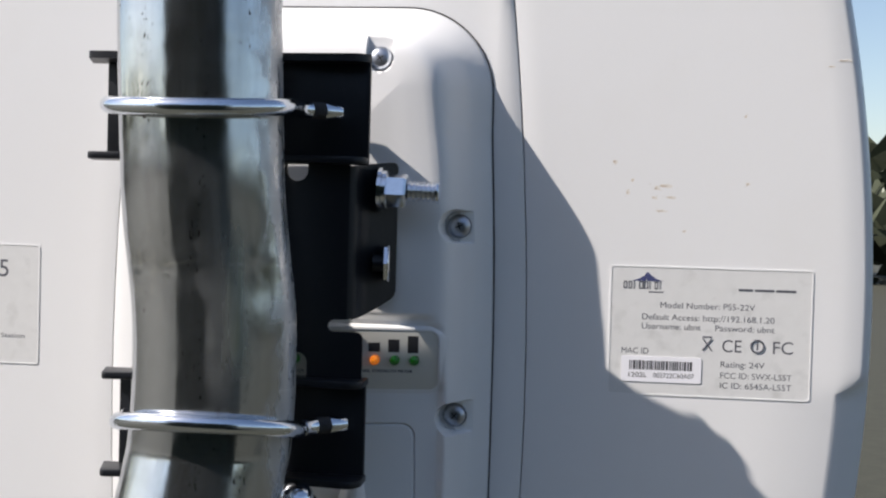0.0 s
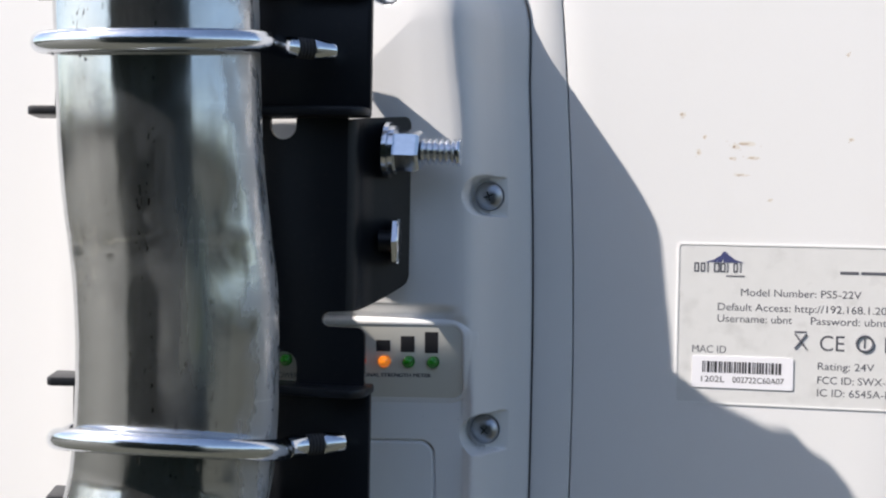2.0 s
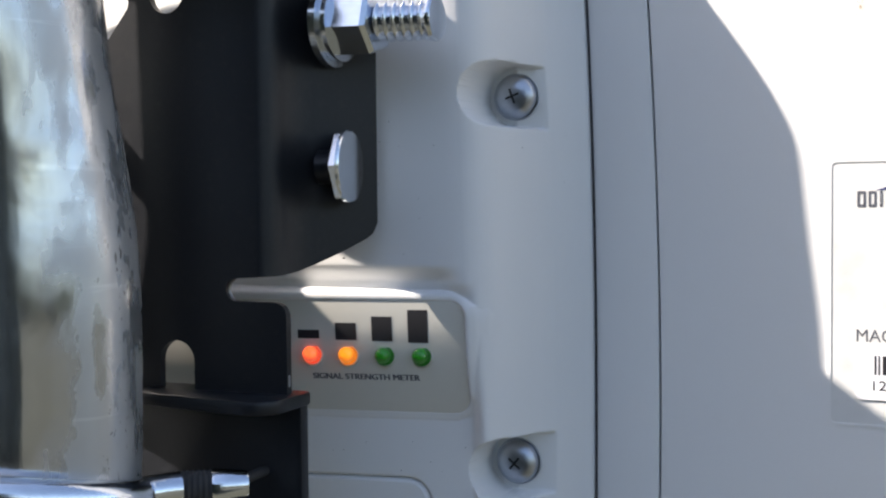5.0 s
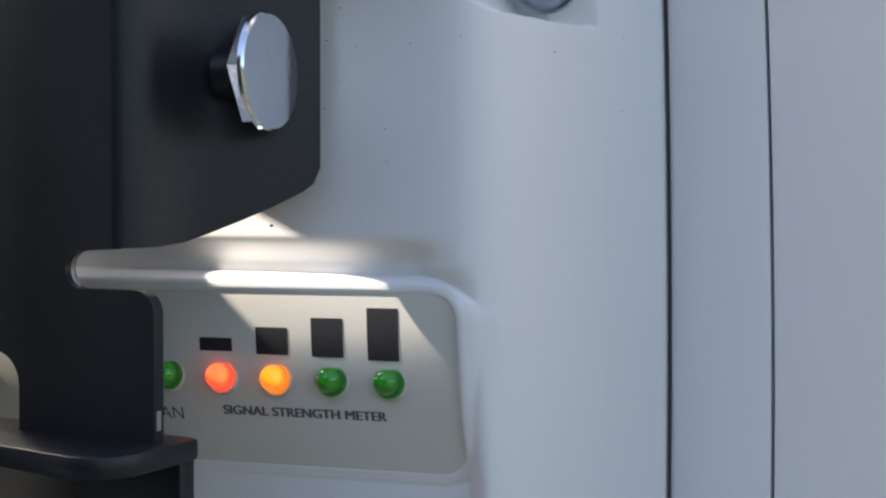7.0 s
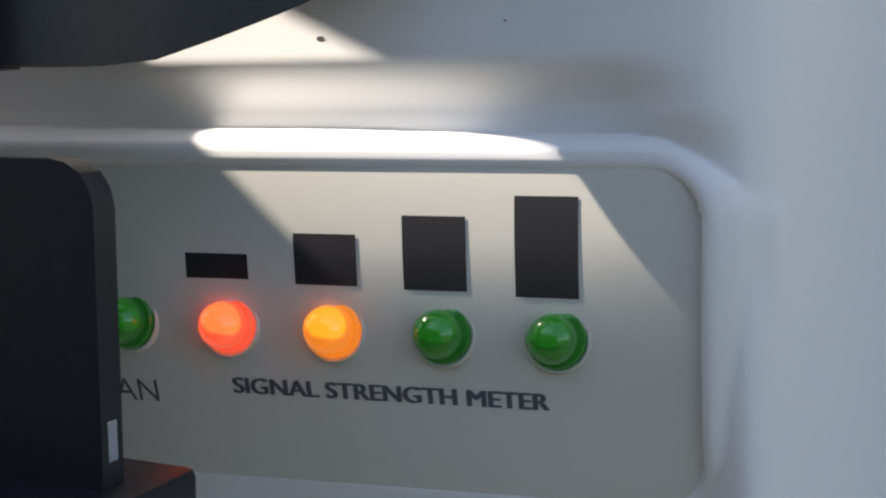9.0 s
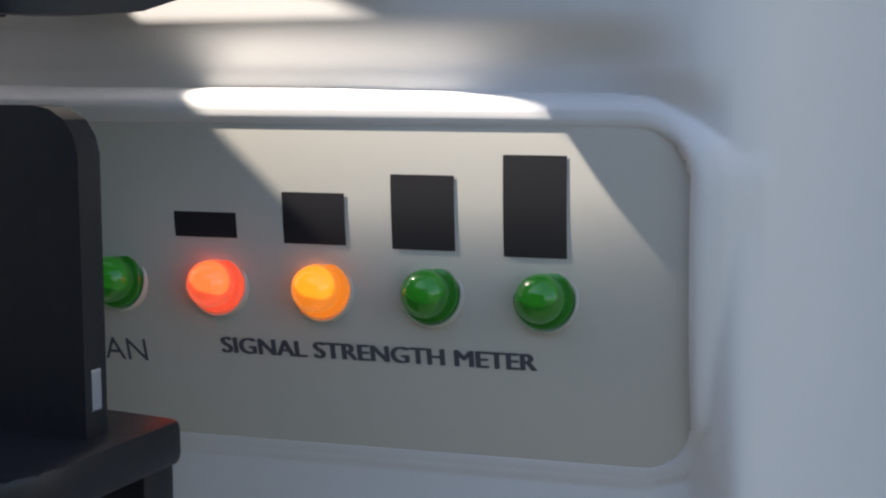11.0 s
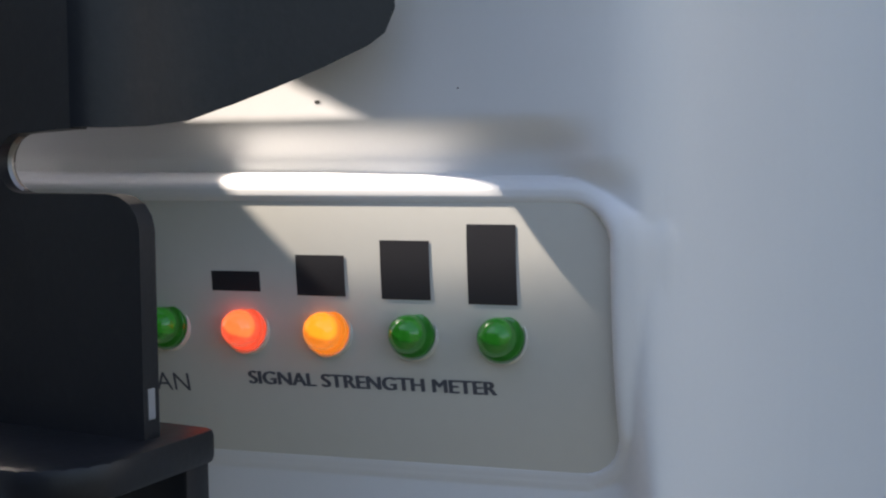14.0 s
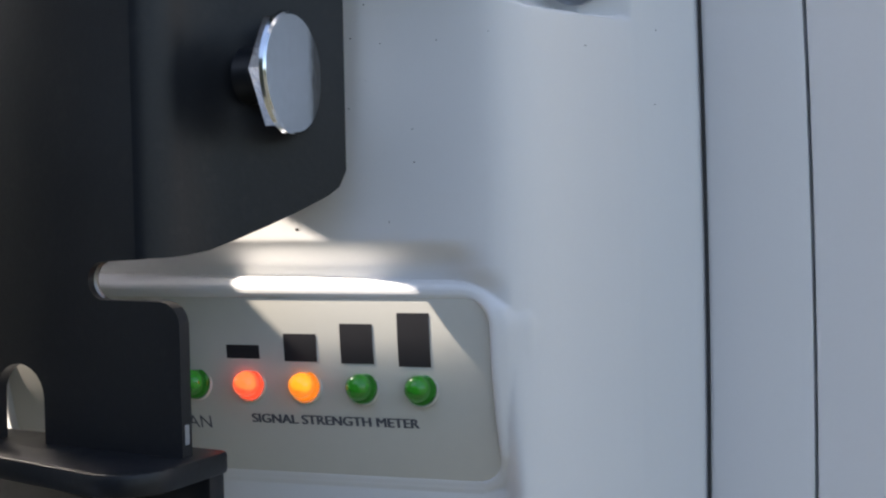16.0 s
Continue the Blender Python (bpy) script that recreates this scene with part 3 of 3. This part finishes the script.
bend = [(-9.6, -19.0), (-8.6, -18.6), (-7.7, -17.4), (-7.0, -15.2), (-6.4, -12.0)]
flat = [tuple((A + FL * s)[:2]) for s in (3, 6, 9, 12.3, 13.5, 14.25)]
zl = [14.3, 14.3, 14.3, 14.4, 14.8, 15.9, 17.1, 18.4, 20.0, 20.9, 22.6]
zt = [62.2, 62.3, 62.5, 62.8, 63.2, 63.5, 63.8, 64.1, 64.4, 64.0, 62.8]
part("flange", strip(bend + flat, zl, zt, 1.5), PAINT, br, smooth=45)
part("chip", prism(rounded(-4.8, -3.2, -4.46, -1.2, 0.15, 3), "y", -18.6, -18.0), ZINC_DULL, br, "bare chip in the black paint", smooth=30)
part("slot_edge", tube([(-13.8 - 1.9 * math.sin(radians(a)), -18.0, 12.15 - 1.9 * math.cos(radians(a))) for a in range(20, 170, 15)], 0.25, 6), EDGE, br, "bare rusty cut edge of the slot")


def hexagon(r, h, m, chamfer=0.8):
    prof = [(r, 0), (r, h - chamfer), (r * 0.9, h), (0.02, h)]
    bm = bmesh.new()
    rings = []
    for rad, hh in prof:
        rings.append([m @ Vector((rad * math.cos(radians(60 * k)), rad * math.sin(radians(60 * k)), hh)) for k in range(6)])
    return loft(bm, rings)


AX = Vector((0.985, 0.12, 0.0)).normalized()        # the bolts' common axis
low = Vector((-1.0, -9.0, 31.9))
bolt = thing("hex_bolt", "bright zinc hex bolt head on the black flange", "bolt")
mh = frame_of(low, AX)
part("head", hexagon(6.0, 1.2, mh @ pose(0, 0, 1.25), 0.1), ZINC, bolt, smooth=20)
part("shank", lathe([(2.8, -2.5), (2.8, 1.2)], mh, 20), PAINT, bolt)
part("crown", lathe([(6.1, 2.4), (5.95, 2.75), (5.7, 2.95), (0.02, 3.0)], mh, 40), ZINC, bolt, "flat chamfered crown of the bolt head", smooth=25)
top = Vector((-2.0, -8.4, 55.4))
m = frame_of(top, Vector((0.995, 0.0, -0.03)))
stud = thing("clamp_bolt", "zinc threaded bolt with nut and spring washer on the flange", "bolt")
part("washer", lathe([(7.2, 0), (7.2, 1.2), (2.5, 1.2)], m, 36), ZINC, stud)
part("spring_washer", lathe([(6.3, 1.25), (6.3, 2.6), (2.5, 2.6)], m, 36), ZINC, stud)
part("nut", hexagon(5.6, 6.4, m @ pose(0, 0, 2.6, 0, 0, 15)), ZINC, stud, smooth=20)
prof = []
for k in range(6):
    prof += [(2.35, 9 + k * 1.55), (2.6, 9.2 + k * 1.55), (3.3, 9.55 + k * 1.55), (3.4, 9.8 + k * 1.55), (3.3, 10.05 + k * 1.55), (2.6, 10.35 + k * 1.55)]
part("thread", lathe(prof + [(2.5, 18.3), (3.5, 18.5), (3.6, 19.0), (3.3, 19.4), (0.02, 19.5)], m, 28), ZINC, stud, smooth=50)

# ---------------------------------------------------------------- pole clamps
WEB_F, WEB_B = -16.3, -14.0
PX, PY, PR = -49.5, -41.0, 24.5          # the pole's axis and radius at the clamps
FLAT, HOLLOW = 0.74, 0.42               # bent pipe, flattened, most on the unseen antenna side to let sun past


def clamp(zlo, zhi, back):
    c = thing("pole_clamp", "black steel channel clamp holding the galvanised pole", "clamp", group="pole clamps")
    inset = 0 if zlo > 0 else 6          # the lower clamp is the shorter one
    if zlo > 0:
        # ear behind the pole added to block stray sun on the housing
        sheet = [(-3.6, zlo + 2), (-3.6, zhi - 2), (-4.2, zhi - 1), (-5.2, zhi - 0.6), (-54, zhi - 0.6), (-54, zhi - 17), (-44, zhi - 21), (-41, zlo + 1.4), (-40, zlo + 0.6), (-5.2, zlo + 0.6), (-4.2, zlo + 1)]
        part("back_plate", prism(sheet, "y", -20.5, -18.5, 0.3), PAINT, c)
    else:
        part("back_plate", prism(rounded(-46, zlo + 0.6, -3.6, zhi - 0.6, 1.5, 3), "y", WEB_F, WEB_B, 0.3), PAINT, c)
    part("back_plate", prism(rounded(-90 + inset, zlo + 0.6, -68, zhi - 0.6, 1.5, 3), "y", WEB_F, WEB_B, 0.3), PAINT, c)
    r, f = 5.0, -27.0
    right = [(-3.0, WEB_B)] + [(-3.0 - r + r * math.cos(radians(a)), f + r - r * math.sin(radians(a))) for a in range(0, 91, 15)]
    bow = [(PX + (PR + 0.5) * math.sin(radians(a)), PY + back + (FLAT * PR + 0.8) * math.cos(radians(a))) for a in range(38, -39, -4)]
    left = [(-92.5 + inset + 2 - 2 * math.sin(radians(a)), f + 2 - 2 * math.cos(radians(a))) for a in range(0, 91, 30)] + [(-96 + inset, WEB_B)]
    # upper clamp's top plate: back lug and cut-back corner, added to shape its shadow
    shadow_tab = [(-40, -13.5), (-34, -12.5), (-32, -9.4), (-27, -9.4), (-20, -16.0), (-12, -18.5)] if zlo > 0 else []
    part("side_plate", prism((right[1:] if shadow_tab else right) + bow + left + shadow_tab, "z", zhi - 2.3, zhi, 0.0 if shadow_tab else 0.6), PAINT, c)
    # the lower one is parted, unseen behind the pole, to let sun pass
    if zlo > 0:
        right = [(-3.6, -18.5)] + [(x - 0.6, y) for x, y in right[1:]]
    part("side_plate", prism(right + bow[:2] + [(-36, WEB_B)], "z", zlo, zlo + 2.3, 0.6), PAINT, c)
    part("side_plate", prism(([(-66.8, -26.5)] if zlo > 0 else bow[-2:]) + left + [(-66.8 if zlo > 0 else -66, WEB_B)], "z", zlo, zlo + 2.3, 0.6), PAINT, c)


for zlo, zhi, back in ((62.6, 96.2, 0.0), (-37.4, -4.3, 2.6)):
    clamp(zlo, zhi, back)


def u_bolt(z, cx, drop, back):
    u = thing("u_bolt", "bright zinc U-bolt round the pole", "u-bolt", group="U-bolts")
    R = PR + 2.7
    pts = [(cx - R - 2.6, -17, z), (cx - R - 2.3, -28, z), (cx - R - 1.2, -34, z)] + [(cx - R * math.cos(a), PY + back - (FLAT * PR + 2.7) * math.sin(a), z - drop * math.sin(a)) for a in np.linspace(0, math.pi, 41)] + [(cx + R + 0.15, PY + back + 2.5, z), (cx + R + 0.6, -35.6, z), (cx + R + 1.5, -33.4, z), (cx + R + 3.4, -31.3, z)]
    part("rod", tube(pts, 2.6, 18), ZINC, u)
    for s in (1,):
        end = Vector((cx + s * (R + 11.6), -25.0, z))
        way = (Vector((cx + s * (R + 1.6), -32.4, z)) - end).normalized()
        prof = []
        for k in range(8):
            prof += [(2.4, k * 0.85), (2.65, 0.42 + k * 0.85)]
        part("thread", lathe(prof, frame_of(end + way * 5.4, way), 18), DARK_MATTE, u, "dark ribbed thread")
        part("sleeve_nut", lathe([(1.3, 0.5), (1.9, 0), (2.2, 0.1), (2.35, 0.5), (2.75, 5.2), (2.6, 5.6), (1.9, 5.6)], frame_of(end, way), 24), ZINC, u, smooth=30)
        part("stud", tube([end + way * 3, (end.x + way.x * 3, -21.0, z), (end.x + way.x * 3, WEB_F + 0.6, z)], 0.8, 10), DARK_MATTE, u)


u_bolt(78.3, -50.6, 2.6, 0.0)
u_bolt(-17.4, -46.8, -4.2, 2.4)

# ---------------------------------------------------------------- the pole
pole = thing("pole", "galvanised steel pipe, kinked and scuffed, set in the grass", "pole")
KX = ((-1600, -61), (-120, -61), (-70, -54.8), (-45, -50.1), (-35, -48.5), (-25, -47.1), (-16, -46.3), (-4, -45.8), (9, -45.8), (20, -46.4), (32, -47.8), (42, -48.9), (58, -49.8), (76, -50.6), (108, -51.6), (118, -51.8))
kz, kx = zip(*KX)
bm = bmesh.new()
rings = []
for z in [-1600, -800, -300, -150] + list(np.arange(-120, 117.1, 1.5)):
    x = float(np.interp(z - 3, kz, kx) + np.interp(z, kz, kx) + np.interp(z + 3, kz, kx)) / 3
    deep = float(smooth((62 - z) / 40))
    ring_ = []
    for k in range(160):
        a = 2 * math.pi * k / 160
        dent = noise.noise(Vector((math.cos(a) * 1.4, math.sin(a) * 1.4, z * 0.025))) * 0.3
        dent += noise.noise(Vector((math.cos(a) * 7, math.sin(a) * 7, z * 0.012))) * 0.07 + noise.noise(Vector((math.cos(a) * 4, math.sin(a) * 4, z * 0.11))) * 0.05
        kink = 0.0
        for ka, kh, kd, sa, sh in ((222, 31, 0.7, 0.25, 2.2), (252, 30, 0.5, 0.10, 2.0), (318, 24, 0.12, 0.25, 7.0), (236, 26, 0.3, 0.4, 7.0), (285, 98, -0.15, 0.3, 0.8)):
            kink += kd * math.exp(-((z - kh) / sh) ** 2) * math.exp(-((a - math.radians(ka)) / sa) ** 2)
        kink -= 0.05 * math.exp(-((z - 33 - 2 * math.cos(a)) / 1.2) ** 2)
        r = PR + dent - kink
        ring_.append((x + (r + 0.6 * deep * max(math.cos(a), 0)) * math.cos(a), PY + 2.6 * deep - 0.22 * min(max(-24 - z, 0), 60) + (FLAT if math.sin(a) < 0 else HOLLOW + (FLAT - HOLLOW) * float(smooth((math.cos(a) - 0.3) / 0.5))) * r * math.sin(a), z))
    rings.append(ring_)
loft(bm, rings, True, True)
part("pipe", bm, GALV, pole, smooth=60)

# ---------------------------------------------------------------- below the lower clamp
gland = thing("cable_gland", "white plastic cable gland under the antenna housing", "cable gland")
part("cap", lathe([(5.0, 0), (5.0, 4), (3.4, 12), (2.6, 12)], frame_of((-10, -2, -52), (0.1, -0.2, 1)), 24), PLASTIC, gland)
low_nut = thing("hex_nut", "bright zinc nut under the lower clamp", "nut")
part("nut", hexagon(7.0, 5.0, frame_of((-23.5, -24, -45.5), (0.2, -0.4, 1))), ZINC, low_nut, smooth=20)
part("dome", lathe([(5.4, 5), (5.0, 7.2), (3.2, 9.0), (0.02, 9.5)], frame_of((-23.5, -24, -45.5), (0.2, -0.4, 1)), 20), ZINC, low_nut)


# ---------------------------------------------------------------- trees far off; unseen foliage added at the viewer's back darkens the pipe's reflection
def foliage(name, spots_, size, material, label):
    rng = np.random.default_rng(3)
    v, f = [], []
    for x, y, z in spots_:
        u = rng.normal(size=3)
        u /= np.linalg.norm(u)
        w = np.cross(u, rng.normal(size=3))
        w /= np.linalg.norm(w)
        s = size * rng.uniform(0.5, 1.4)
        n = len(v)
        c = np.array((x, y, z))
        v += [tuple(c - u * s), tuple(c + w * s * 0.5), tuple(c + u * s), tuple(c - w * s * 0.5)]
        f.append((n, n + 1, n + 2, n + 3))
    me = bpy.data.meshes.new(name)
    me.from_pydata(v, [], f)
    return tagged(link(name, me, material, None, smooth=0), label, "trees", kind="stuff")


rng2 = np.random.default_rng(11)
far = []
for k in range(9000):
    a = rng2.uniform(-math.pi, math.pi)
    d = rng2.uniform(38, 50)
    top_ = 4.2 + 2.0 * noise.noise(Vector((math.cos(a) * 4, math.sin(a) * 4, 0))) + 0.8 * noise.noise(Vector((math.cos(a) * 20, math.sin(a) * 20, 3)))
    far.append((d * math.cos(a), d * math.sin(a), top_ * rng2.uniform(0, 1) ** 0.6))
foliage("far_woods", far, 1.0, LEAF, "dark green trees along the horizon")
near = []
for k in range(11000):
    a = math.radians(rng2.uniform(-126, -60))
    d = rng2.uniform(3.2, 3.9)
    near.append((d * math.cos(a), d * math.sin(a), 3.0 * rng2.uniform(0, 1) + 0.3 * noise.noise(Vector((a * 6, 0, 0)))))
foliage("mirrored_foliage", near, 0.12, LEAF, "tall dark foliage added out of view for the steel pipe to mirror")
